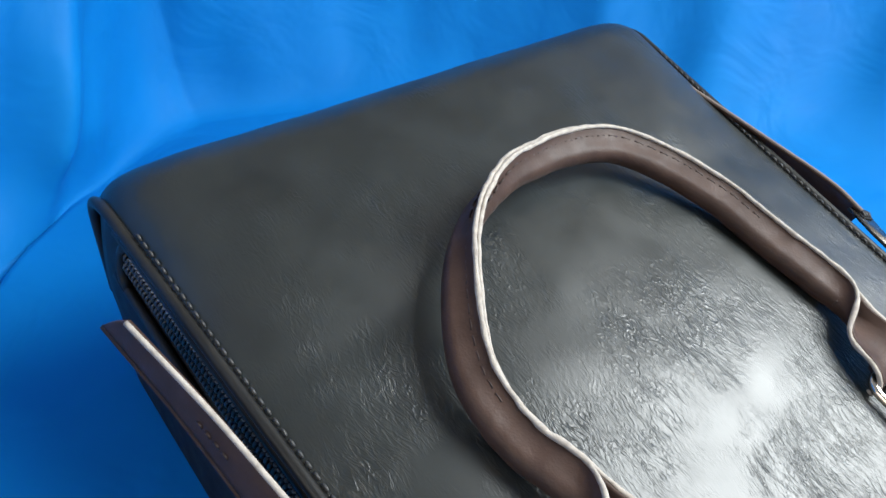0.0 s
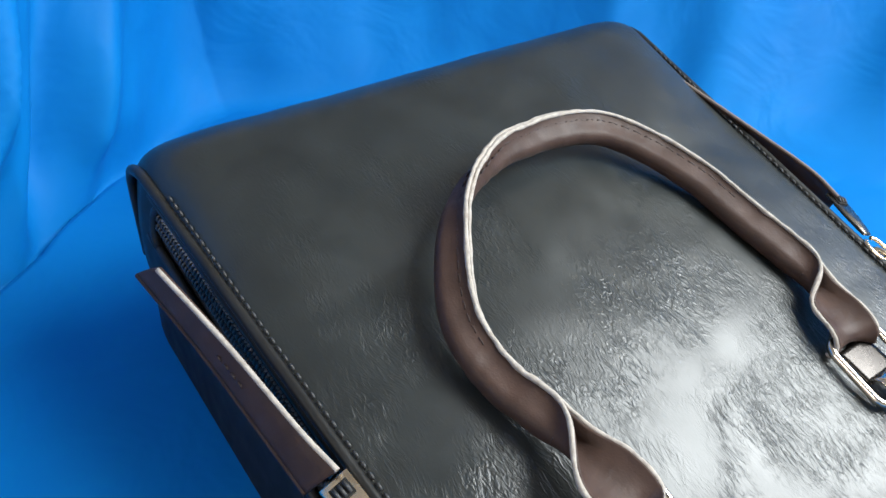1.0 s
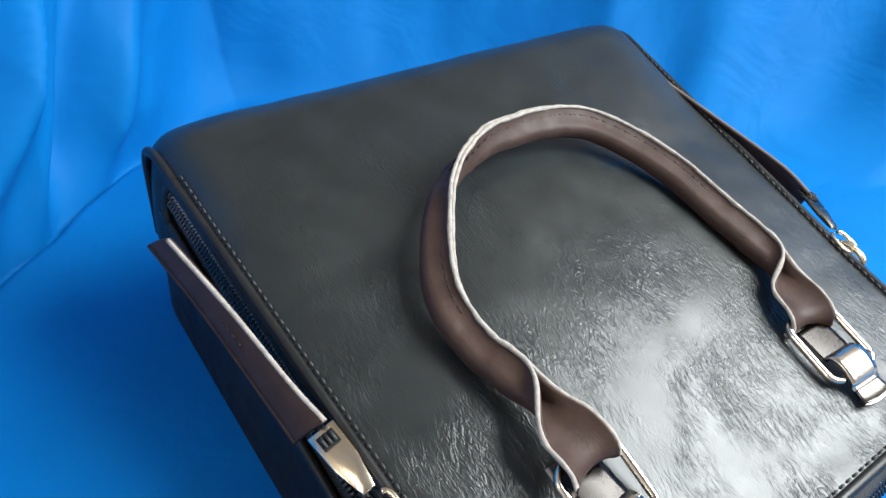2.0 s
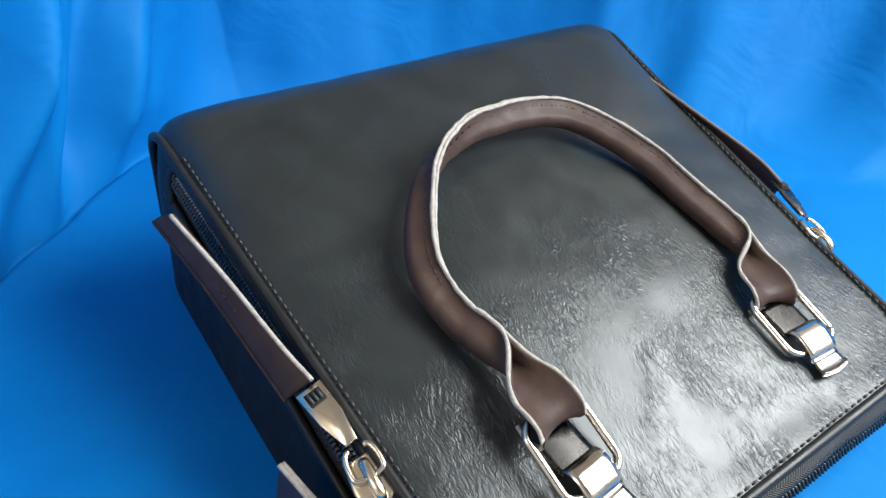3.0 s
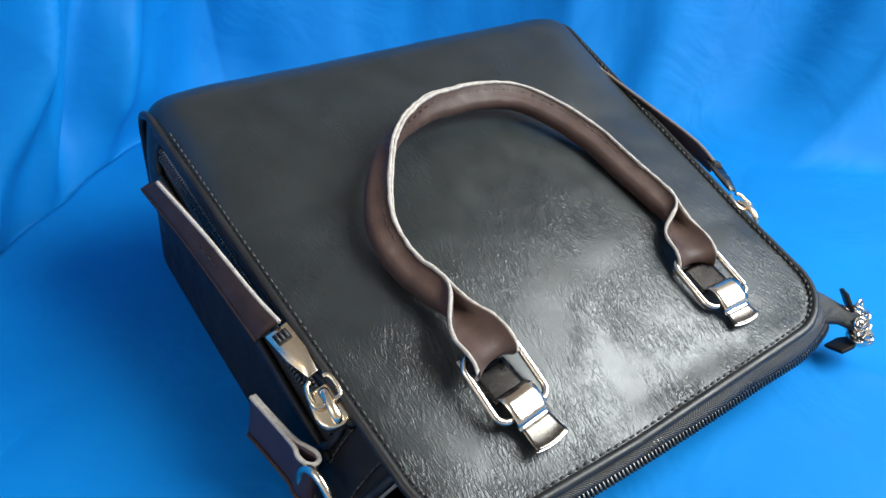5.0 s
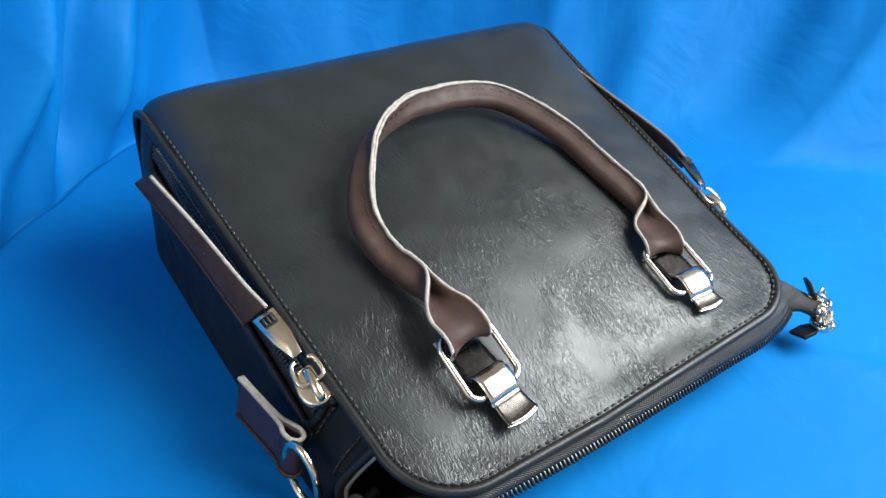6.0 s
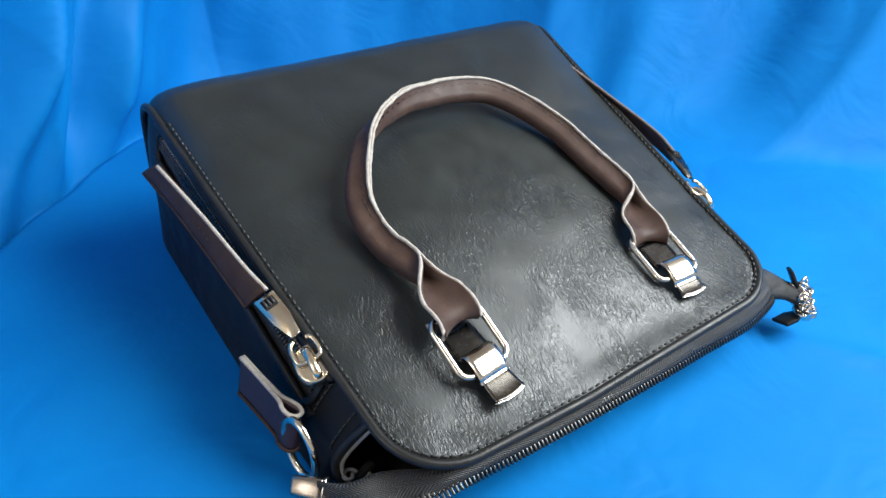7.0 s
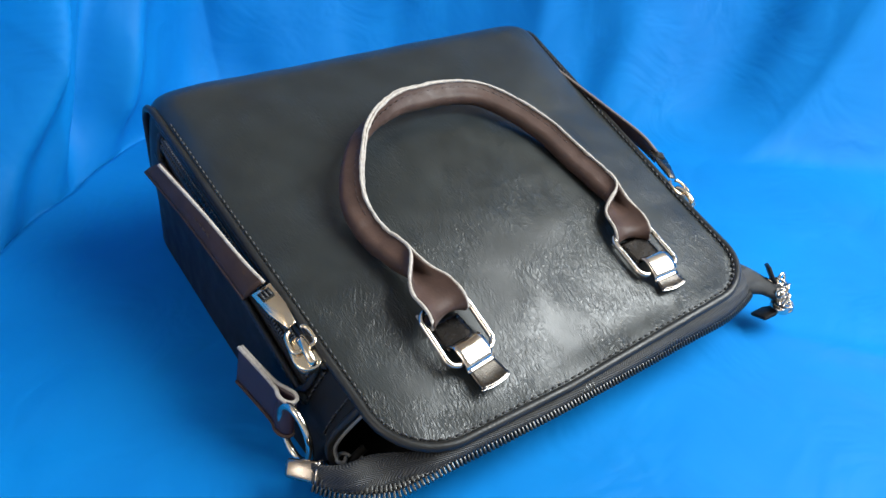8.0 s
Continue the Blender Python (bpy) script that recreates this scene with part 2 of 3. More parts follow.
X0, X1, Y0, Y1, H = -1.3, 0.82, -1.8, 1.4, 2.1
tagged(part("floor", slab(rect(X1 - X0 + 0.4, Y1 - Y0 + 0.4), -0.2, -0.09, Matrix.Translation(((X0 + X1) / 2, (Y0 + Y1) / 2, 0))), FLOOR, None, "", False), "plain brown floor under the blue cloth", "floor", kind="structure")
tagged(part("ceiling", slab(rect(X1 - X0 + 0.4, Y1 - Y0 + 0.4), H, H + 0.1, Matrix.Translation(((X0 + X1) / 2, (Y0 + Y1) / 2, 0))), CEIL, None, "", False), "plain white plastered ceiling of the room", "ceiling", kind="structure")
wall("wall_north", (X1 - X0, 0.1, H), ((X0 + X1) / 2, Y1 + 0.05, H / 2), WALL, "plain warm plastered wall")
wall("wall_south", (X1 - X0, 0.1, H), ((X0 + X1) / 2, Y0 - 0.05, H / 2), WALL, "plain warm plastered wall")
# this wall's opening is made up to hold the fill lamp
sy0, sy1, sz0, sz1 = FILL_Y - FILL_W / 2, FILL_Y + FILL_W / 2, FILL_Z - FILL_W / 2, FILL_Z + FILL_W / 2
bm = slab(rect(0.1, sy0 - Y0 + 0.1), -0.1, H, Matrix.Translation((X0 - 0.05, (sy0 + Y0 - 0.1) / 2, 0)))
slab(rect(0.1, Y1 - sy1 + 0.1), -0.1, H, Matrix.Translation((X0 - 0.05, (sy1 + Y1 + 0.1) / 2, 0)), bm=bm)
slab(rect(0.1, FILL_W), -0.1, sz0, Matrix.Translation((X0 - 0.05, FILL_Y, 0)), bm=bm)
slab(rect(0.1, FILL_W), sz1, H, Matrix.Translation((X0 - 0.05, FILL_Y, 0)), bm=bm)
tagged(part("wall_west", bm, WALL, None, "", False), "plain warm plastered wall with an added opening for the fill lamp", "wall", kind="structure")
wy0, wy1, wz0, wz1 = WIN_Y - WIN_W / 2, WIN_Y + WIN_W / 2, WIN_Z - WIN_H / 2, WIN_Z + WIN_H / 2
bm = slab(rect(0.1, wy0 - Y0 + 0.1), -0.1, H, Matrix.Translation((X1 + 0.05, (wy0 + Y0 - 0.1) / 2, 0)))
slab(rect(0.1, Y1 - wy1 + 0.1), -0.1, H, Matrix.Translation((X1 + 0.05, (wy1 + Y1 + 0.1) / 2, 0)), bm=bm)
slab(rect(0.1, WIN_W), -0.1, wz0, Matrix.Translation((X1 + 0.05, WIN_Y, 0)), bm=bm)
slab(rect(0.1, WIN_W), wz1, H, Matrix.Translation((X1 + 0.05, WIN_Y, 0)), bm=bm)
tagged(part("wall_east", bm, WALL, None, "", False), "plain warm plastered wall with a window opening", "wall", kind="structure")
window = tagged(new("window_1"), "white framed window that lets daylight in", "window", kind="structure")
bm = bmesh.new()
for w, h, y, z in ((WIN_W, 0.05, WIN_Y, wz0 + 0.025), (WIN_W, 0.05, WIN_Y, wz1 - 0.025), (0.05, WIN_H - 0.1, wy0 + 0.025, WIN_Z), (0.05, WIN_H - 0.1, wy1 - 0.025, WIN_Z)):
    slab(rect(0.05, w), -h / 2, h / 2, Matrix.Translation((X1 + 0.06, y, z)), bm=bm)
part("window_frame", bm, FRAME, window, "", False)
# frame added round the made-up opening of the fill lamp
window = tagged(new("fill_opening"), "added white frame round the unseen opening of the fill lamp", "window", kind="structure")
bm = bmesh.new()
for w, h, y, z in ((FILL_W, 0.04, FILL_Y, sz0 + 0.02), (FILL_W, 0.04, FILL_Y, sz1 - 0.02), (0.04, FILL_W - 0.08, sy0 + 0.02, FILL_Z), (0.04, FILL_W - 0.08, sy1 - 0.02, FILL_Z)):
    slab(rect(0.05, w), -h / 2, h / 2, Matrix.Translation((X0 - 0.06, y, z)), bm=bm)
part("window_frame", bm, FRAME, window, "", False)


# ---- the blue cloth: flat under the bag, rising behind it ----
FOOT_A = [-60, -40, -27, -21, -16, -2, 18, 38.7, 55, 72.6, 93, 111.5, 128.7, 147, 165, 190, 240]
FOOT_R = [0.85, 0.72, 0.62, 0.58, 0.46, 0.315, 0.27, 0.265, 0.30, 0.345, 0.385, 0.352, 0.322, 0.322, 0.34, 0.6, 1.1]
LEAN_OUT = [0, 0, 0, 0.7, 0.75, 0.65, 0.55, 0.45, 0.35, 0.2, 0.02, -0.15, -0.3, -0.3, -0.2, 0.2, 0.2]
SOFT = [0.1, 0.1, 0.1, 0.12, 0.1, 0.07, 0.06, 0.05, 0.05, 0.04, 0.03, 0.015, 0.008, 0.006, 0.006, 0.02, 0.05]


def overlap(a):
    return float(np.interp(a, [110, 122, 150, 165], [0, 1, 1, 0]))



def cloth_point(a, v):
    """a: degrees round the bag; v: 0 to 1 on the flat, above 1 metres up the rising cloth."""
    r, lean, soft = (float(np.interp(a, FOOT_A, k)) for k in (FOOT_R, LEAN_OUT, SOFT))
    rise = float(np.interp(a, [-30, -14, 172, 190], [0, 1, 1, 0]))
    c, s = math.cos(radians(a)), math.sin(radians(a))
    if v <= 1:
        rr, z = r * v, 0.0
        z += 0.006 * overlap(a) * max(0.0, (v - 0.8) / 0.2) ** 2
    else:
        d = v - 1
        z = (math.hypot(d, soft) - soft) * rise
        z += overlap(a) * (0.006 - 0.014 * min(1.0, d / 0.012) + 0.008 * min(1.0, max(0.0, d - 0.009) / 0.03))
        rr = r + d * lean * rise + d * (1 - rise) + soft * (1 - math.exp(-d / soft)) * rise
        # the free edge on the dark side runs up at a slant, and the cloth turns back behind it
        turn = 146 - 162 * min(max(z, 0.0), 0.5)
        if a > turn and rise > 0:
            k = min((a - turn) / 14.0, 1.0)
            rr += k * k * (3 - 2 * k) * 0.14 * min(1, d / 0.02) * rise
        # hanging folds: two deep ones that fan out at the dark side, soft swells elsewhere
        amp = min(1.0, d / 0.06) * rise
        bell = lambda at, w: math.exp(-((a - at) / w) ** 2)
        rr += amp * (0.030 * bell(128 - 95 * z, 3.4) - 0.022 * bell(119 - 90 * z, 3.2) + 0.016 * bell(137 - 110 * z, 3.6)
                           - 0.010 * bell(111 - 60 * z, 4.5) + 0.007 * bell(100 - 40 * z, 5.0)
                           + 0.016 * noise.noise((a * 0.06, z * 4.0, 1.7)) + 0.006 * noise.noise((a * 0.15 + z * 4, z * 7.0, 5.1))
                           + 0.030 * bell(-21, 5.0) - 0.030 * bell(-8 + 10 * z, 5.0) + 0.016 * bell(7 + 25 * z, 5.0) - 0.012 * bell(22 + 25 * z, 5.0))
    x, y = min(rr * c, 0.78), 0.1 + rr * s
    far = min(1.0, max(0.0, (math.hypot(x, y - 0.08) - 0.2) / 0.12))
    z += far * (0.004 * noise.noise((x * 5, y * 5, 0.3)) + 0.003 * noise.noise((x * 13 + y * 6, y * 7, 4.0)))
    if v <= 1:
        z = max(z, -0.006)
        z += far * (0.006 * math.exp(-((x + 0.75 * y - 0.08) / 0.012) ** 2) * min(1, max(0, (0.02 - y) / 0.1)))
    return (x, y, z)


vs = [0.02] + [k / 26 for k in range(1, 26)] + [0.975, 0.988, 1.0] + [1 + d for d in (0.002, 0.004, 0.007, 0.011, 0.016, 0.022, 0.03, 0.04)] + [1.04 + 0.008 * k for k in range(1, 54)]
angs = [-60 + 1.0 * k for k in range(150)] + [90 + 0.35 * k for k in range(200)] + [160 + 1.0 * k for k in range(140)]
bm = bmesh.new()
rows = [[bm.verts.new(cloth_point(a, v)) for a in angs] for v in vs]
grid_faces(bm, rows, True)
bm.faces.new(rows[0][::-1])
tagged(part("backdrop_cloth", bm, CLOTH), "bright blue satin cloth, creased, spread under and behind the bag", "cloth", kind="structure")


# ---- the bag, in its own frame: x across, y towards its base, z out of its front ----
LEAN = radians(17)
SIN, COS = math.sin(LEAN), math.cos(LEAN)
bag = tagged(new("handbag"), "black leather handbag with brown handle lying on blue cloth", "handbag")
bag.matrix_world = Matrix.Translation((0, 0, 0.065)) @ Matrix.Rotation(LEAN, 4, "X")


def loc(x, y, z):
    """From the room to the bag's own frame."""
    return Vector((x, COS * y + SIN * (z - 0.065), -SIN * y + COS * (z - 0.065)))


def deep(y):
    """How far the back lies under the front."""
    return (0.065 + y * SIN) / COS


def half(y):
    return 0.1337 + (y + 0.04) * 0.088


Y_TOP, CORNER, Y_ROLL, ROLL = -0.083, 0.036, 0.197, 0.026


def front_half(y):
    """Half the front panel's width, with its two round corners."""
    w = half(y)
    if y < Y_TOP + CORNER:
        k = (Y_TOP + CORNER - y) / CORNER
        w -= CORNER * (1 - math.sqrt(max(0.0, 1 - min(1, k) ** 2)))
    return w


def puff(x, y):
    s = min(1.0, abs(x) / half(y))
    if y < 0.055:
        g = max(0.0, 1 - ((y - 0.055) / 0.125) ** 2) ** 1.2
    else:
        g = 1 - 0.25 * min(1.0, (y - 0.055) / 0.14)
    z = 0.0115 * (1 - s ** (2.4 + 20 * max(0.0, (y - 0.1) / 0.1) ** 1.5)) * g
    edge = min(1.0, (1 - s) * 6) * min(1.0, max(0.0, (y - Y_TOP) / 0.02))
    z += edge * (0.0009 * noise.noise((x * 14, y * 14, 0.0)) + 0.0004 * noise.noise((x * 43, y * 43, 2.0)))
    # soft pulls in the leather near the mouth
    low = max(0.0, 1 - (y - Y_TOP) / 0.11)
    z += edge * low * 0.0007 * math.sin(70 * (x * 0.9 + y * 0.55) + 4 * noise.noise((x * 20, y * 20, 7.0)))
    return z


def profile(d):
    """The front's run from the mouth over the rolled base edge: y and z after d metres."""
    flat, arc = Y_ROLL - Y_TOP, ROLL * math.pi / 2
    if d < flat:
        return Y_TOP + d, 0.0
    if d < flat + arc:
        a = (d - flat) / ROLL
        return Y_ROLL + ROLL * math.sin(a), -ROLL * (1 - math.cos(a))
    return Y_ROLL + ROLL, -ROLL - (d - flat - arc)


def drawn_up(p):
    """The mouth's edge is drawn up a little towards its right-hand corner."""
    x, y, z = p
    k = min(1.0, max(0.0, (x + 0.03) / 0.15)) * min(1.0, max(0.0, -y / 0.08))
    return Vector((x - 0.006 * k, y + 0.005 * k, z + 0.008 * k))


def face_z(x, y):
    return puff(x, min(y, Y_ROLL))


run = (Y_ROLL - Y_TOP) + ROLL * math.pi / 2 + 0.105
ds = [CORNER * (1 - math.cos(radians(k * 7.5))) for k in range(0, 13)]
ds = ds[1:] + [ds[-1] + (run - ds[-1]) * k / 120 for k in range(1, 121)]
ds = [0.0003] + ds
pts = []
for d in ds:
    y, z = profile(d)
    w = front_half(min(y, 0.21))
    row = []
    for k in range(121):
        s = -1 + k / 60
        s = math.copysign(1 - (1 - abs(s)) ** 1.25, s)
        x = s * w
        lift = puff(x * half(min(y, Y_ROLL)) / w if y > 0 else x, min(y, Y_ROLL))
        a = min(math.pi / 2, max(0.0, (d - (Y_ROLL - Y_TOP)) / ROLL))
        z2 = z - (0.0012 + 0.002 * math.sin(a)) * abs(s) ** 30
        row.append(drawn_up((x, y + lift * math.sin(a) * 0.8, z2 + lift * math.cos(a))))
    pts.append(row)
front = part("front_panel", shell(pts, 0.0022), FACE, bag, "glossy crinkled black leather front with a rolled base edge")

# edge of the front: the line that piping and stitches follow
def edge_line(inset, down=0.05, n=50):
    left = []
    d0, d1 = (Y_ROLL - Y_TOP) + ROLL * math.pi / 2 + down, CORNER
    for k in range(n):
        y, z = profile(d0 + (d1 - d0) * k / (n - 1))
        left.append(Vector((-(half(min(y, 0.21)) - inset), y, z)))
    for k in range(1, 13):
        a = radians(90 * k / 12)
        r = CORNER - inset
        left.append(Vector((-(half(Y_TOP + CORNER) - CORNER) - r * math.cos(a), Y_TOP + CORNER - r * math.sin(a), 0)))
    right = [Vector((-p.x, p.y, p.z)) for p in left[::-1]]
    x0 = left[-1].x
    mid = [Vector((x0 + (-2 * x0) * k / 40, left[-1].y, 0)) for k in range(1, 40)]
    return left + mid + right


part("piping", tube([drawn_up(p + Vector((0, 0, -0.0012))) for p in edge_line(-0.0008)], 0.0025, 10, up=(0.58, 0.58, 0.58)), PIPE, bag, "raised black leather piping round the front")
stitch = [drawn_up(p + Vector((0, 0, face_z(p.x, p.y) + 0.0002))) for p in edge_line(0.0022, -0.055)]
tagged(part("stitching", stitch_run(stitch, 0.0029, 0.0017, 0.00058, (0, 0, 1), lift=0.0001), THREAD, bag, "black thread stitches along the edge"), kind="stuff")


def side_x(y, z):
    s = min(1.0, max(0.0, -z / deep(y)))
    b = float(np.interp(y, [-0.05, 0.0, 0.05, 0.1, 0.23], [0.153, 0.1555, 0.1580, 0.1585, 0.1590]))
    return half(y) + (b - half(y)) * s + (0.004 + 0.0005 * max(0.0, min(1.0, y / 0.2))) * math.sin(math.pi * min(1.0, s * 1.6) * 0.8)


SLOT_Y0, SLOT_Y1, SLOT_Z0, SLOT_Z1 = -0.012, 0.188, -0.0055, -0.027


def side_panel(sg):
    ys = sorted(set([-0.046 + 0.0068 * k for k in range(39)] + [SLOT_Y0, SLOT_Y1]))
    zs = [0.0, -0.002, SLOT_Z0, -0.010, -0.016, -0.022, SLOT_Z1] + [None] * 10
    bm = bmesh.new()
    rows_o, rows_i = [], []
    for y in ys:
        d = deep(y)
        zz = zs[:7] + [SLOT_Z1 - (d - 0.003 + SLOT_Z1) * k / 10 for k in range(1, 11)]
        over = max(0.0, y - 0.195)
        pull = over ** 2 * 5
        bend = max(0.0, y - Y_ROLL)
        sink = ROLL - math.sqrt(max(1e-9, ROLL ** 2 - bend ** 2)) + (0.003 if bend else 0.0)
        zz = [z - sink * max(0.0, 1 + z / 0.07) for z in zz]
        rows_o.append([bm.verts.new((sg * (side_x(y, z) - pull), y, z - 0.0015)) for z in zz])
        rows_i.append([bm.verts.new((sg * (side_x(y, z) - pull - 0.0025), y, z - 0.0015)) for z in zz])
    for rows in (rows_o, rows_i):
        for i in range(len(ys) - 1):
            for j in range(16):
                if SLOT_Y0 - 1e-6 <= ys[i] and ys[i + 1] <= SLOT_Y1 + 1e-6 and 2 <= j < 6:
                    continue
                bm.faces.new((rows[i][j], rows[i][j + 1], rows[i + 1][j + 1], rows[i + 1][j]))
    for j in range(16):
        for e in (0, -1):
            bm.faces.new((rows_o[e][j], rows_o[e][j + 1], rows_i[e][j + 1], rows_i[e][j]))
    side = part("side_panel", bm, SIDE, bag, "black leather side gusset with a zipped pocket")
    # bound rim of the pocket slot
    corner, loop = 0.009, []
    cy, cz = (SLOT_Y0 + SLOT_Y1) / 2, (SLOT_Z0 + SLOT_Z1) / 2
    for u, v in rect(SLOT_Y1 - SLOT_Y0 + 0.003, SLOT_Z0 - SLOT_Z1 + 0.003, corner, 5):
        y, z = cy + u, cz + v
        loop.append(Vector((sg * (side_x(y, z) + 0.0006), y, z - 0.001)))
    loop = smooth_line(loop, 120, True)
    part("pocket_binding", tube(loop, 0.0022, 8, True, up=(1, 0, 0)), PIPE, side)
    lower = [Vector((sg * (side_x(y, SLOT_Z1 - 0.006) + 0.0004), y, SLOT_Z1 - 0.007)) for y in np.linspace(SLOT_Y0 - 0.004, SLOT_Y1, 60)]
    low_end = [Vector((sg * (side_x(SLOT_Y0 - 0.006, z) + 0.0004), SLOT_Y0 - 0.006, z)) for z in np.linspace(-0.006, SLOT_Z1 - 0.006, 12)]
    bm = stitch_run(lower, 0.0032, 0.0014, 0.0005, (sg, 0, 0))
    stitch_run(low_end, 0.0032, 0.0014, 0.0005, (sg, 0, 0), bm)
    tagged(part("pocket_stitching", bm, THREAD, side), kind="stuff")
    # recessed tape and its coil
    tape = [[(sg * (side_x(y, z) - 0.0026), y, z - 0.001) for z in np.linspace(SLOT_Z0 + 0.002, SLOT_Z1 - 0.002, 6)] for y in np.linspace(SLOT_Y0 - 0.003, SLOT_Y1 + 0.003, 60)]
    part("pocket_zip_tape", shell(tape, 0.001), TAPE, side)
    bm = bmesh.new()
    y = SLOT_Y0 + 0.002
    while y < SLOT_Y1 - 0.002:
        for zc, w in ((-0.0128, 0.0025), (-0.0180, 0.0025)):
            x = side_x(y, zc) + 0.0006
            line = [Vector((sg * (x - 0.0012), y, zc - w)), Vector((sg * x, y + 0.0002, zc - w * 0.6)), Vector((sg * (x + 0.0003), y + 0.0003, zc)), Vector((sg * x, y + 0.0002, zc + w * 0.6)), Vector((sg * (x - 0.0012), y, zc + w))]
            tube(line, 0.00078, 6, bm=bm, up=(0, 1, 0))
        y += 0.0023
    tagged(part("zip_coil", bm, COIL, side, "black nylon zip coil"), kind="stuff")
    # stitches in the paler colour that carries their glint
    dots = [Vector((sg * (side_x(y, -0.0096) + 0.0006), y, -0.0096)) for y in np.linspace(SLOT_Y0 + 0.002, SLOT_Y1 - 0.004, 80)]
    tagged(part("tape_stitching", stitch_run(dots, 0.0012, 0.0010, 0.00042, (sg, 0, 0)), bpy.data.materials["glint_thread"], side), kind="stuff")
    # slider, bail and metal pull
    out = Vector((-0.20, -0.16, 0.97)).normalized()
    flip = lambda p: Vector((-sg * p[0], p[1] + (0.006 if sg > 0 and p[1] < 0.02 else 0.0), p[2]))
    o2 = flip(out)
    sm = basis(flip((-0.1432, -0.0040, -0.0062)), Vector((0, 1, 0)).cross(o2), (0, 1, 0))
    tear = [(0.0084 * math.cos(k), -0.0030 + 0.0084 * math.sin(k)) for k in np.linspace(radians(178), radians(362), 12)] + [(0.0080, 0.0050), (0.0052, 0.0105), (-0.0052, 0.0105), (-0.0080, 0.0050)]
    slider = part("zip_slider", slab(tear, -0.003, 0.0034, sm, 0.0012, 3), GILT, side, "shiny pale nickel zip slider")
    rise = lambda x, y, z: sm @ Vector((x, y, z))
    bridge = [rise(0, y, z) for y, z in ((-0.0090, 0.0020), (-0.0080, 0.0052), (-0.0040, 0.0070), (0.0015, 0.0070), (0.0060, 0.0055), (0.0075, 0.0030))]
    part("bail", tube(smooth_line(bridge, 24), 0.0016, 8, up=tuple(sm.to_3x3() @ Vector((1, 0, 0))), flat=1.5), GILT, slider)
    yoke = smooth_line([rise(x, y, z) for x, y, z in ((-0.0030, 0.0125, 0.0065), (-0.0052, 0.0115, 0.0066), (-0.0064, 0.0075, 0.0064), (-0.0064, 0.0025, 0.0060), (-0.0050, 0.0004, 0.0056), (0.0, 0.0, 0.0054), (0.0050, 0.0004, 0.0056), (0.0064, 0.0025, 0.0060), (0.0064, 0.0075, 0.0064), (0.0052, 0.0115, 0.0066), (0.0030, 0.0125, 0.0065))], 44)
    part("pull_loop", tube(yoke, 0.0012, 8, up=tuple(o2), flat=0.9), GILT, slider)
    a, b = flip((-0.1452, 0.0105, 0.0012)), flip((-0.1500 if sg < 0 else -0.1545, 0.041, -0.0005))
    pm = basis(a, (b - a).cross(o2), (b - a))
    plate = [(-0.0028, 0.0), (0.0028, 0.0), (0.0034, 0.004), (0.0054, 0.013), (0.0060, 0.030), (-0.0060, 0.030), (-0.0054, 0.013), (-0.0034, 0.004)]
    pull = part("metal_pull", slab(plate, -0.0008, 0.0009, pm, 0.0005), GILT if sg < 0 else DARKSTEEL, side, "nickel pull plate with a square slot")
    # solid near-black block: the open slot's shade put into its colour
    part("pull_slot_shade", slab([(x, y + 0.0245) for x, y in rect(0.0074, 0.0062)], -0.0016, 0.0016, pm, 0.0003), SLOT_SHADE, pull, "near-black block for the shade in the square slot", False)
    bm = bmesh.new()
    for k in (-0.0022, 0.0, 0.0022):
        tube([pm @ Vector((k, 0.0222, 0.0016)), pm @ Vector((k, 0.0245, 0.0024)), pm @ Vector((k, 0.0268, 0.0016))], 0.0007, 6, bm=bm)
    part("slot_thread", bm, THREAD, pull)
    # leather strap on the pull
    if sg < 0:
        right = [(-0.1480, 0.041, 0.0042), (-0.1525, 0.061, 0.0040), (-0.1600, 0.103, 0.0045), (-0.1695, 0.1455, 0.0060)]
        left = [(-0.1585, 0.043, -0.0078), (-0.1612, 0.065, -0.0080), (-0.1670, 0.110, -0.0080), (-0.1752, 0.157, -0.0075)]
    else:
        right = [(-0.1530, 0.041, 0.0035), (-0.1535, 0.062, 0.0050), (-0.1485, 0.103, 0.0045), (-0.1425, 0.156, 0.0030)]
        left = [(-0.1590, 0.042, -0.0085), (-0.1590, 0.062, -0.0085), (-0.1545, 0.103, -0.0085), (-0.1505, 0.158, -0.0095)]
    right, left = smooth_line([flip(p) for p in right], 40), smooth_line([flip(p) for p in left], 40)
    strap_pts = [[tuple(l.lerp(r, k / 8) + o2 * 0.0012 * math.sin(math.pi * k / 8)) for k in range(9)] for l, r in zip(left, right)]
    if sg > 0:
        strap_pts = [row[::-1] for row in strap_pts]
    strap = part("zip_pull_strap", shell(strap_pts, 0.0021), BROWN, side, "long brown leather zip pull strap with pale cut edges")
    for line, mat, tag in ((right, EDGE if sg < 0 else DARKEDGE, "cut leather edge"), (left, BROWN, "")):
        pts = [p - o2 * 0.0011 for p in line]
        part("raw_edge", tube(pts, 0.0011, 8, up=tuple(o2), flat=1.05), mat, strap, tag)
    mid = [l.lerp(r, 0.42) + o2 * 0.0012 for l, r in zip(left, right)]
    tagged(part("strap_stitching", stitch_run(mid[16:24], 0.0030, 0.0016, 0.00055, tuple(o2)), BROWNTHREAD, strap), kind="stuff")
    return side


left_side = side_panel(-1)
side_panel(1)

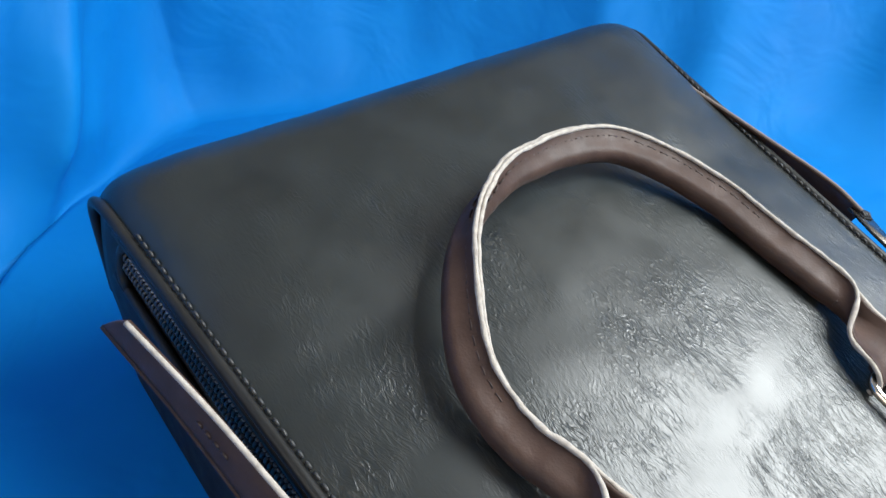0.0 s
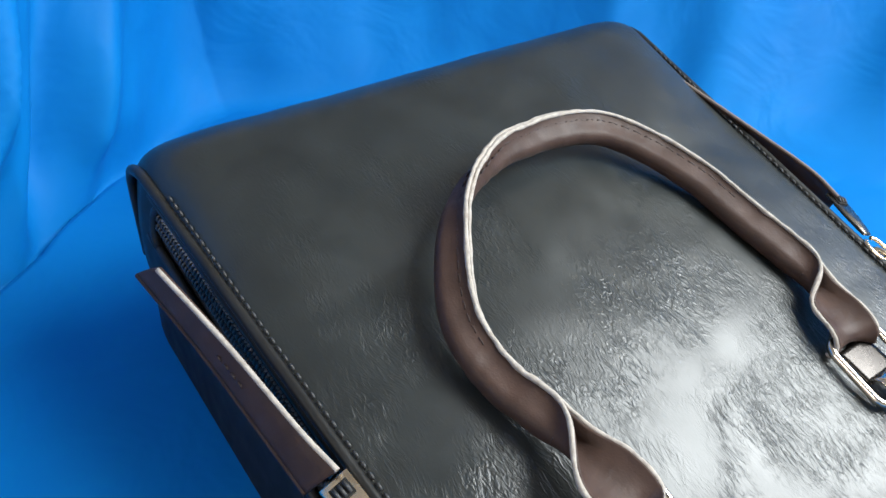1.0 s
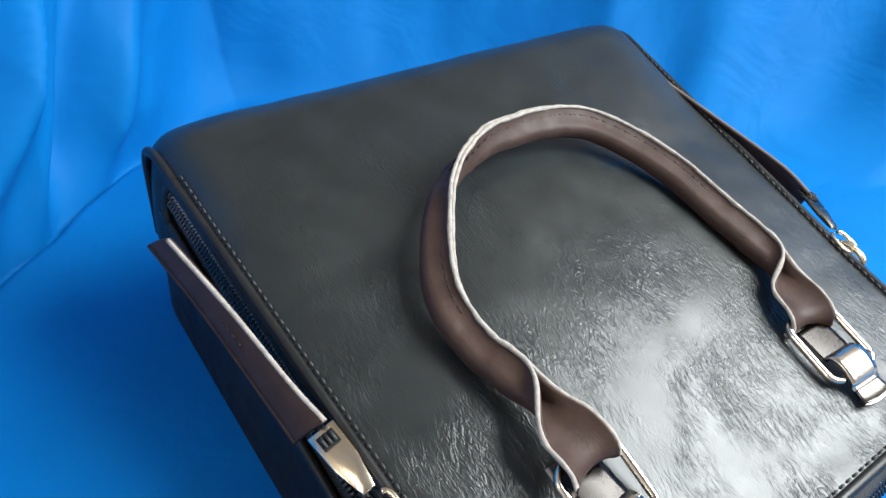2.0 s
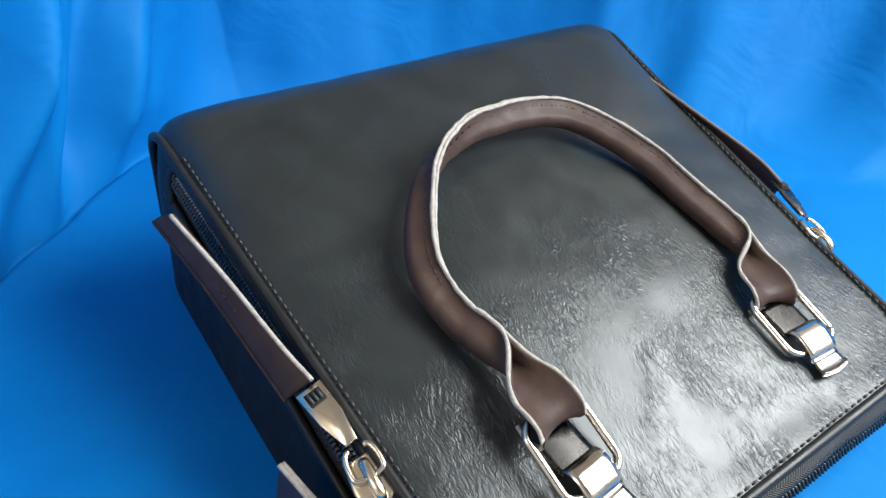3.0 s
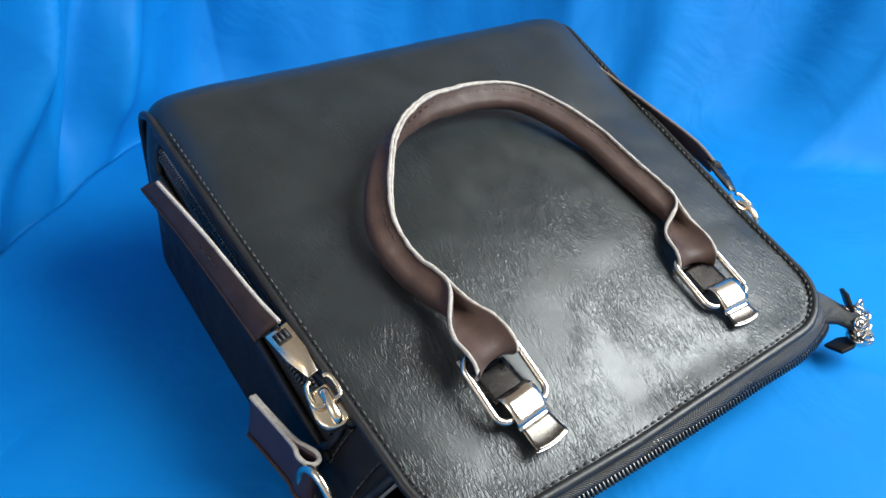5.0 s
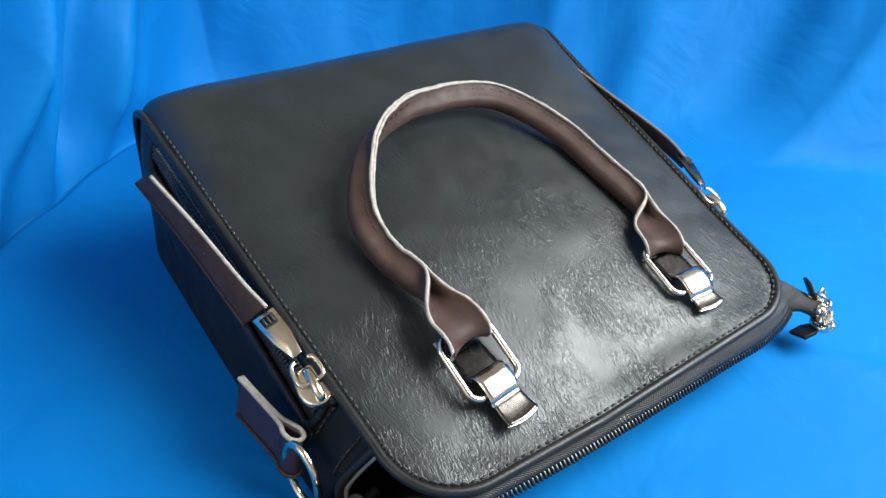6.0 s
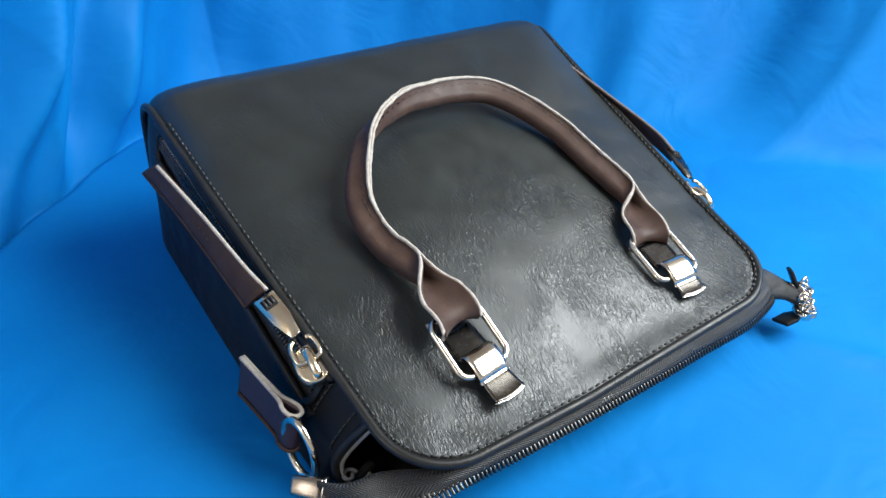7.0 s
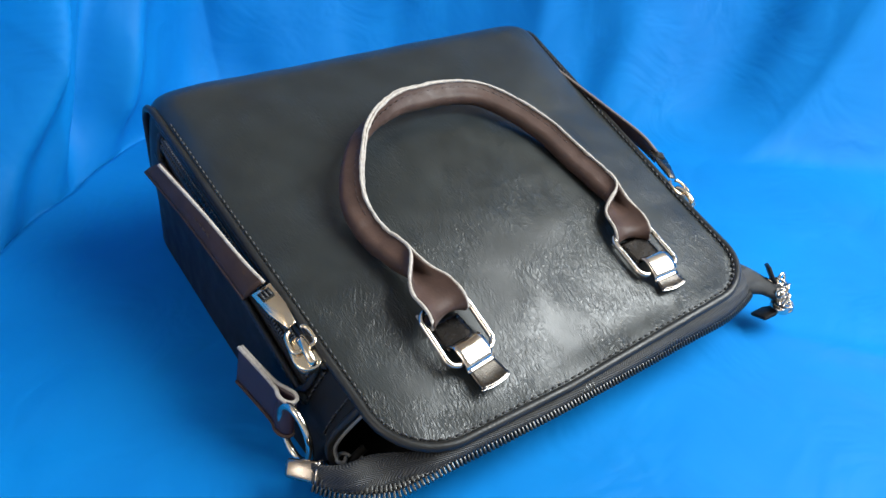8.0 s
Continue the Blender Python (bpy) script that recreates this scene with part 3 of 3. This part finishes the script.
# back panel on the cloth, and the base's lower edge
pts = [[(s * float(np.interp(y, [-0.06, 0.0, 0.1, 0.23], [0.146, 0.154, 0.157, 0.157])), y, -deep(y) + 0.0035) for s in np.linspace(-1, 1, 24)] for y in np.linspace(-0.062, 0.222, 40)]
part("back_panel", shell(pts, 0.0028), SIDE, bag, "black leather back lying on the cloth")

# bound mouth edge of the gusset, curling in, with its turned lining
lip = smooth_line([(-0.1335, -0.0455, -0.0025), (-0.1385, -0.0455, -0.0085), (-0.1435, -0.0450, -0.0165), (-0.1490, -0.0455, -0.0270), (-0.1500, -0.0500, -0.0335), (-0.1465, -0.0550, -0.0370), (-0.1415, -0.0550, -0.0370), (-0.1370, -0.0535, -0.0365), (-0.1320, -0.0520, -0.0360)], 60)
part("mouth_binding", tube(lip, 0.0024, 8), PIPE, bag, "black binding round the open mouth")
inner = smooth_line([p + Vector((0.0022, -0.0022, -0.0002)) for p in lip[::6]], 50)
part("lining_edge", tube(inner, 0.0013, 6), shader("grey_lining_edge", (0.22, 0.22, 0.225), 0.6)[0], bag, "grey turned lining edge")
curl = [Vector((-0.1455, -0.0535, -0.034)) + Vector((math.cos(a), math.sin(a) * 0.9, 0.15 * a)) * (0.0042 - 0.00045 * a) for a in np.linspace(0, 6.5, 30)]
part("lining_curl", tube(curl, 0.0011, 6), bpy.data.materials["grey_lining_edge"], bag)
seam = [Vector((-(side_x(-0.0385, z) + 0.0004), -0.0375, z)) for z in np.linspace(-0.004, -0.034, 16)]
tagged(part("mouth_stitching", stitch_run(seam, 0.0030, 0.0014, 0.0005, (-1, 0, 0)), THREAD, bag), kind="stuff")

# ---- the top zip: tape from the front's edge to the teeth, and under them to the back ----
TEETH_LINE = [loc(*p) for p in ((0.142, -0.0650, 0.030), (0.125, -0.0735, 0.033), (0.106, -0.0790, 0.0340), (0.089, -0.0815, 0.034), (0.0545, -0.0820, 0.034), (0.019, -0.0830, 0.034), (-0.036, -0.0834, 0.0335), (-0.0735, -0.0830, 0.0330), (-0.0905, -0.0822, 0.032), (-0.1065, -0.0815, 0.0315), (-0.1213, -0.0795, 0.028), (-0.1348, -0.0765, 0.0245), (-0.1465, -0.0697, 0.0228), (-0.1572, -0.0609, 0.022), (-0.1658, -0.0486, 0.022))]
TOP_LINE = [drawn_up(p) for p in ((0.1385, -0.056, -0.008), (0.1265, -0.0705, -0.006), (0.111, -0.0800, -0.005), (0.095, -0.0840, -0.004), (0.0597, -0.0845, -0.004), (0.0235, -0.0845, -0.004), (-0.033, -0.0845, -0.004), (-0.0714, -0.0845, -0.004), (-0.0890, -0.0843, -0.004), (-0.1030, -0.0815, -0.005))]
TOP_LINE += [loc(*p) for p in ((-0.1178, -0.0690, 0.033), (-0.1275, -0.0630, 0.033), (-0.1372, -0.0580, 0.032), (-0.1520, -0.0545, 0.030), (-0.1625, -0.0440, 0.0285))]
N = 130
# pair the two lines by their share of the length between the given places
def by_station(points, n):
    sm = []
    fine = smooth_line(points, 400)
    marks = [min(range(400), key=lambda i: (fine[i] - Vector(p)).length) for p in points]
    for k in range(n):
        u = k / (n - 1) * (len(points) - 1)
        sm.append(fine[int(round(float(np.interp(u, range(len(points)), marks))))])
    return sm


ta, tb = by_station(TOP_LINE, N), by_station(TEETH_LINE, N)
tape_pts = []
for k, (a, b) in enumerate(zip(ta, tb)):
    sag = 0.0016 + 0.002 * noise.noise((a.x * 30, 0, 0))
    free = max(0.0, min(1.0, (-0.10 - a.x) / 0.03))
    tape_pts.append([tuple(a.lerp(b, s / 8) + Vector((0, -0.7, 0.7)) * (sag * math.sin(math.pi * s / 8)) + Vector((0, 0, 1)) * 0.004 * free * math.sin(math.pi * s / 8) * math.sin(a.x * 160)) for s in range(9)])
zip_tape = part("top_zip_tape", shell(tape_pts, 0.0009), TAPE, bag, "black woven herringbone zip tape, loose at one end")
under = []
for a, b in zip(ta, tb):
    g = Vector((b.x * 0.985, b.y + 0.016, -deep(b.y + 0.016) + 0.0075))
    under.append([tuple(b.lerp(g, s / 6)) for s in range(7)])
part("lower_zip_tape", shell(under, 0.0009), TAPE, bag)
fine = smooth_line(TEETH_LINE, 500)
cum = [0.0]
for p, q in zip(fine, fine[1:]):
    cum.append(cum[-1] + (q - p).length)
arr = np.array([tuple(p) for p in fine])
def on_teeth(s):
    return Vector([float(np.interp(s, cum, arr[:, c])) for c in range(3)])


def down_tape(p):
    near = sorted(range(N), key=lambda i: (tb[i] - p).length)[:9]
    return sum(((tb[k] - ta[k]).normalized() for k in near), Vector()).normalized()


tooth_me = None
s, k = 0.012, 0
while s < cum[-1] - 0.001:
    p, t = on_teeth(s), (on_teeth(min(s + 0.001, cum[-1])) - on_teeth(s - 0.001)).normalized()
    w = down_tape(p)
    m = basis(p, t, w)
    if tooth_me is None:
        tooth = part("zip_tooth", slab(rect(0.0012, 0.0040, 0.0005, 2), -0.0012, 0.0014, None, 0.0004, 1), TEETH, zip_tape, "", True)
        tooth_me = tooth.data
    else:
        tooth = new("zip_tooth", tooth_me)
        tooth.parent = zip_tape
    tooth.matrix_basis = m @ Matrix.Translation((0, 0.0024 if k % 2 else -0.0012, 0))
    s += 0.00116
    k += 1
# metal end of the tape
e0, e1 = loc(-0.1610, -0.0470, 0.0235), loc(-0.1735, -0.0335, 0.0225)
em = basis(e0, e1 - e0, loc(-0.152, -0.034, 0.034) - loc(-0.16, -0.047, 0.0225))
part("zip_end_cap", slab([(0, -0.0056), (0.0165, -0.0048), (0.0175, 0.0044), (0, 0.0056)], -0.0030, 0.0030, em, 0.0022, 3), ENDCAP, bag, "folded nickel end cap of the zip")
rim = [em @ Vector((-0.0004, 0.0059 * math.cos(a), 0.0032 * math.sin(a))) for a in (2 * math.pi * k / 28 for k in range(28))]
part("cap_rim", tube(rim, 0.0007, 6, True), STEEL, bag)

# ---- the other end of the zip: two sliders with short leather pulls ----
tail = smooth_line([loc(0.122, -0.0560, 0.034), loc(0.134, -0.0600, 0.034), loc(0.147, -0.0665, 0.029), loc(0.1585, -0.0750, 0.0235)], 16)
part("zip_tail", tube(tail, [0.0160 - 0.0085 * min(1.0, k / 11) for k in range(16)], 14, flat=0.62), TAPE, bag, "gathered end of the zip tape")
for i, (c, ax, tip_dir) in enumerate((((0.1590, -0.0745, 0.0235), (0.55, -0.75, 0.25), (-0.05, 0.80, 0.60)), ((0.1560, -0.0815, 0.0165), (-0.4, -0.85, 0.2), (-0.90, 0.10, -0.25)))):
    o = loc(*c)
    ax = Vector(ax).normalized()
    sl = part("top_zip_slider", slab(rect(0.009, 0.013, 0.003, 3), -0.0028, 0.0028, basis(o, ax.cross(Vector((0, 0, 1))), ax), 0.001), STEEL, bag, "shiny nickel zip slider at the end of the zip")
    for j in range(6):
        q = o + Vector((0.0052 * math.cos(j * 1.9 + i), 0.0055 * math.sin(j * 2.3 + i), 0.001 + 0.0014 * j))
        nrm = Vector((math.sin(j * 2.1 + i), math.cos(j * 1.3), 0.5)).normalized()
        b1 = nrm.orthogonal().normalized()
        b2 = nrm.cross(b1)
        loop = [q + b1 * 0.0050 * math.cos(a) + b2 * 0.0031 * math.sin(a) for a in (2 * math.pi * k / 20 for k in range(20))]
        part("link", tube(loop, 0.00095, 7, True), STEEL, sl)
    td = Vector(tip_dir).normalized()
    pm = basis(o + td * 0.004, td, td.cross(Vector((0.3, 0.5, 0.8))))
    part("leather_pull", slab([(0, -0.0035), (0.005, -0.0065), (0.0135, -0.0062), (0.0145, 0.0062), (0.005, 0.0065), (0, 0.0035)], -0.0012, 0.0012, pm, 0.0006), SIDE, sl, "short dark leather pull")

# ---- the leather tab and its ring on the side ----
edge_top = smooth_line([(-0.1690, 0.0245, -0.0225), (-0.1650, 0.008, -0.0222), (-0.1618, -0.0065, -0.0220), (-0.1622, -0.0115, -0.0220), (-0.1607, -0.0160, -0.0222), (-0.1575, -0.0185, -0.0224), (-0.1545, -0.0178, -0.0224), (-0.1542, -0.0140, -0.0222), (-0.1570, -0.0092, -0.0220), (-0.1600, -0.0040, -0.0220), (-0.1640, 0.0100, -0.0222), (-0.1675, 0.0245, -0.0225)], 70)
edge_low = [p + Vector((-0.0050, -0.0075, -0.0195)) for p in edge_top]
pts = [[tuple(a.lerp(b, k / 8)) for k in range(9)] for a, b in zip(edge_top, edge_low)]
tab = part("ring_tab", shell(pts, 0.0013), shader("plum_leather", (0.030, 0.016, 0.024), 0.45)[0], left_side, "dark brown leather tab folded round the ring")
part("raw_edge", tube(edge_top, 0.0012, 8), EDGE, tab, "pale cut leather edge")
part("raw_edge", tube(edge_low, 0.0010, 8), BROWN, tab)
cen = Vector((-0.1605, -0.0285, -0.0325))
b1 = (Vector((-0.1615, -0.0385, -0.0490)) - Vector((-0.1610, -0.0175, -0.0165))).normalized()
b2 = Vector((0.18, -0.62, 0.30))
b2 = (b2 - b1 * b2.dot(b1)).normalized()
loop = [cen + b1 * (0.0022 + 0.0165 * math.cos(a)) + b2 * 0.0115 * math.sin(a) for a in (2 * math.pi * k / 48 for k in range(48))]
part("d_ring", tube(loop, 0.0021, 10, True), STEEL, left_side, "polished nickel ring")

# ---- the handle: a strap rolled round a cord, opening flat at each end ----
HANDLE = [(-0.0742, -0.0160, 0.0125), (-0.0742, -0.0205, 0.0127), (-0.0744, -0.0244, 0.0160), (-0.0748, -0.0208, 0.0195), (-0.0760, -0.0115, 0.0195), (-0.0788, 0.005, 0.0172), (-0.0832, 0.022, 0.0150), (-0.0868, 0.0365, 0.0140), (-0.0876, 0.0609, 0.0167), (-0.0774, 0.084, 0.021), (-0.0595, 0.1057, 0.0243), (-0.0329, 0.1216, 0.0245), (-0.0014, 0.1277, 0.0222), (0.0261, 0.1256, 0.0209), (0.0459, 0.1163, 0.0191), (0.0598, 0.0958, 0.0166), (0.0679, 0.0731, 0.0149), (0.0708, 0.05, 0.0133), (0.0745, 0.020, 0.0125), (0.0735, 0.004, 0.0115), (0.0705, -0.0080, 0.0125), (0.0680, -0.0170, 0.0128), (0.0674, -0.0210, 0.0092), (0.0674, -0.0170, 0.0056), (0.0674, -0.0130, 0.0052)]
NH = 220
line = smooth_line([drawn_up(p) for p in HANDLE], NH)


def rolled(q):
    """The strap's section as a rolled cord that runs out smoothly into a fin, q from -1 to 1."""
    a = abs(q)
    sg = 1 if q >= 0 else -1
    if a > 0.62:
        k = (a - 0.62) / 0.38
        return sg * (0.0041 + (0.0009 - 0.0041) * (1 - (1 - k) ** 1.8)), 0.0025 + (0.0110 - 0.0025) * k
    ang = math.pi * (a / 0.62) * 0.67
    return sg * 0.0048 * math.sin(ang), -0.0048 * math.cos(ang)


def opened(q):
    return q * 0.0122, 0.0038 * q * q - 0.001


rows, rims, fins = [], ([], []), []
for i, p in enumerate(line):
    t = (line[min(i + 1, NH - 1)] - line[max(i - 1, 0)]).normalized()
    e = min(i, NH - 1 - i) / (NH - 1)
    w = min(1.0, max(0.0, (e - 0.056) / 0.078))
    flow = line[min(max(i, 18), NH - 18)] - line[min(max(i, 18), NH - 18) - 2]
    w = w * w * (3 - 2 * w)
    up = Vector((0.72 * w, 0.35 * w, 1.0 - 0.4 * w))
    side_v = up.cross(flow).normalized()
    side_v = (side_v - t * side_v.dot(t)).normalized()
    fin = t.cross(side_v)
    u = i / (NH - 1)
    wob = (0.0007 * noise.noise((u * 24, 0, 0)) + 0.0003 * noise.noise((u * 90, 5, 0))) * w
    row = []
    for k in range(33):
        q = -1 + k / 16
        ax, az = rolled(q)
        bx, bz = opened(q)
        row.append(p + side_v * (ax * w + bx * (1 - w) + wob) + fin * (az * w + bz * (1 - w) + wob))
    rows.append(row)
    fins.append(fin)
    for r, j in zip(rims, (0, 32)):
        r.append(row[j] + fin * 0.0003)
handle = part("handle", shell([[tuple(c) for c in r] for r in rows], 0.0016), BROWN, bag, "brown leather carrying handle, rolled, with pale cut edges")
for r in rims:
    part("raw_edge", tube(r, [0.0010 + 0.0004 * noise.noise((k * 0.33, 3 + r[0].x * 9, 0)) for k in range(NH)], 8), EDGE, handle, "pale cut leather edge")
core = [p for p in line[26:-26]]
part("cord", tube(core, 0.0038, 10), BROWN, handle)
sl = [rows[i][3] + (rows[i][3] - rows[i][10]) * 0.02 for i in range(46, NH - 46)]
sr = [rows[i][29] for i in range(46, NH - 46)]
bm = bmesh.new()
for lst in (sl, sr):
    for i in range(0, len(lst) - 3, 3):
        o = lst[i] - line[46 + i]
        o = Vector((o.x, o.y, 0)).normalized() * 0.0004
        tube([lst[i] + o, lst[i + 1] + o * 1.6, lst[i + 2] + o], 0.00042, 5, bm=bm)
ends = list(range(19, 36))
for lst in ([rows[i][5] + fins[i] * 0.0005 for i in ends], [rows[NH - 1 - i][27] + fins[NH - 1 - i] * 0.0005 for i in ends],
            [rows[24][j] + fins[24] * 0.0004 for j in range(8, 27)], [rows[NH - 25][j] + fins[NH - 25] * 0.0004 for j in range(8, 27)]):
    stitch_run([Vector(p) for p in lst], 0.0026, 0.0013, 0.0004, (0, 0, 1), bm, 0.0001)
tagged(part("handle_stitching", bm, BROWNTHREAD, handle), kind="stuff")


# ---- rings and clips that hold the handle ----
def holder(cx, turn, y_end, dz, lift_top):
    m = Matrix.Translation(drawn_up((cx, -0.040, face_z(cx, -0.04)))) @ Matrix.Rotation(radians(turn), 4, "Z")
    at = lambda x, y, z: m @ Vector((x, y + 0.0385, z + dz))
    loop = []
    for x, y in rect(0.0305, 0.0315, 0.0055, 6):
        v = (y + 0.01575) / 0.0315
        loop.append(at(x, y - 0.0325, 0.0040 + lift_top * v))
    part("handle_ring", tube(smooth_line(loop, 90, True), 0.00185, 10, True), STEEL, bag, "polished nickel rectangular ring at the handle's end")
    w = 0.0185
    arc = [(-0.0372, 0.0012), (-0.0376, 0.0040), (-0.0392, 0.0064), (-0.0418, 0.0075), (-0.0450, 0.0074), (-0.0488, 0.0064), (-0.0515, 0.0050), (-0.0526, 0.0034), (-0.0545, 0.0027)]
    ln = smooth_line([(0, y, z) for y, z in arc], 30)
    pts = [[tuple(at(x, p.y, p.z)) for x in np.linspace(-w / 2, w / 2, 8)] for p in ln]
    clip = part("clip", shell(pts, 0.0011), STEEL, bag, "polished nickel clip folded over the ring")
    back_pl = [[tuple(at(x, y, 0.0022 + 0.0006 * math.cos(x * 120))) for x in np.linspace(-0.0098, 0.0098, 9)] for y in np.linspace(-0.0215, -0.0385, 9)]
    part("clip_plate", shell(back_pl, 0.0010), BLACKPLATE, clip, "dark mirror-like plate inside the ring")
    tongue = []
    for k, y in enumerate(np.linspace(-0.0545, y_end, 12)):
        ww = 0.0168 + 0.0022 * k / 11
        tongue.append([tuple(at(x * ww, y - 0.0014 * (1 - (2 * x) ** 2) * (k / 11), 0.0026 - 0.0006 * k / 11 + 0.0012 * (k / 11) ** 4)) for x in np.linspace(-0.5, 0.5, 11)])
    part("clip_tongue", shell(tongue, 0.0012), DARKSTEEL, clip, "dark nickel tongue with a curved end")
    rim = smooth_line([Vector(p) - Vector((0, 0, 0.0005)) for p in tongue[-1]], 20)
    part("tongue_edge", tube(rim, 0.0007, 6), STEEL, clip)


holder(-0.0722, 7, -0.0655, 0.0004, 0.0085)
holder(0.0690, -1, -0.0610, 0.0002, 0.0022)
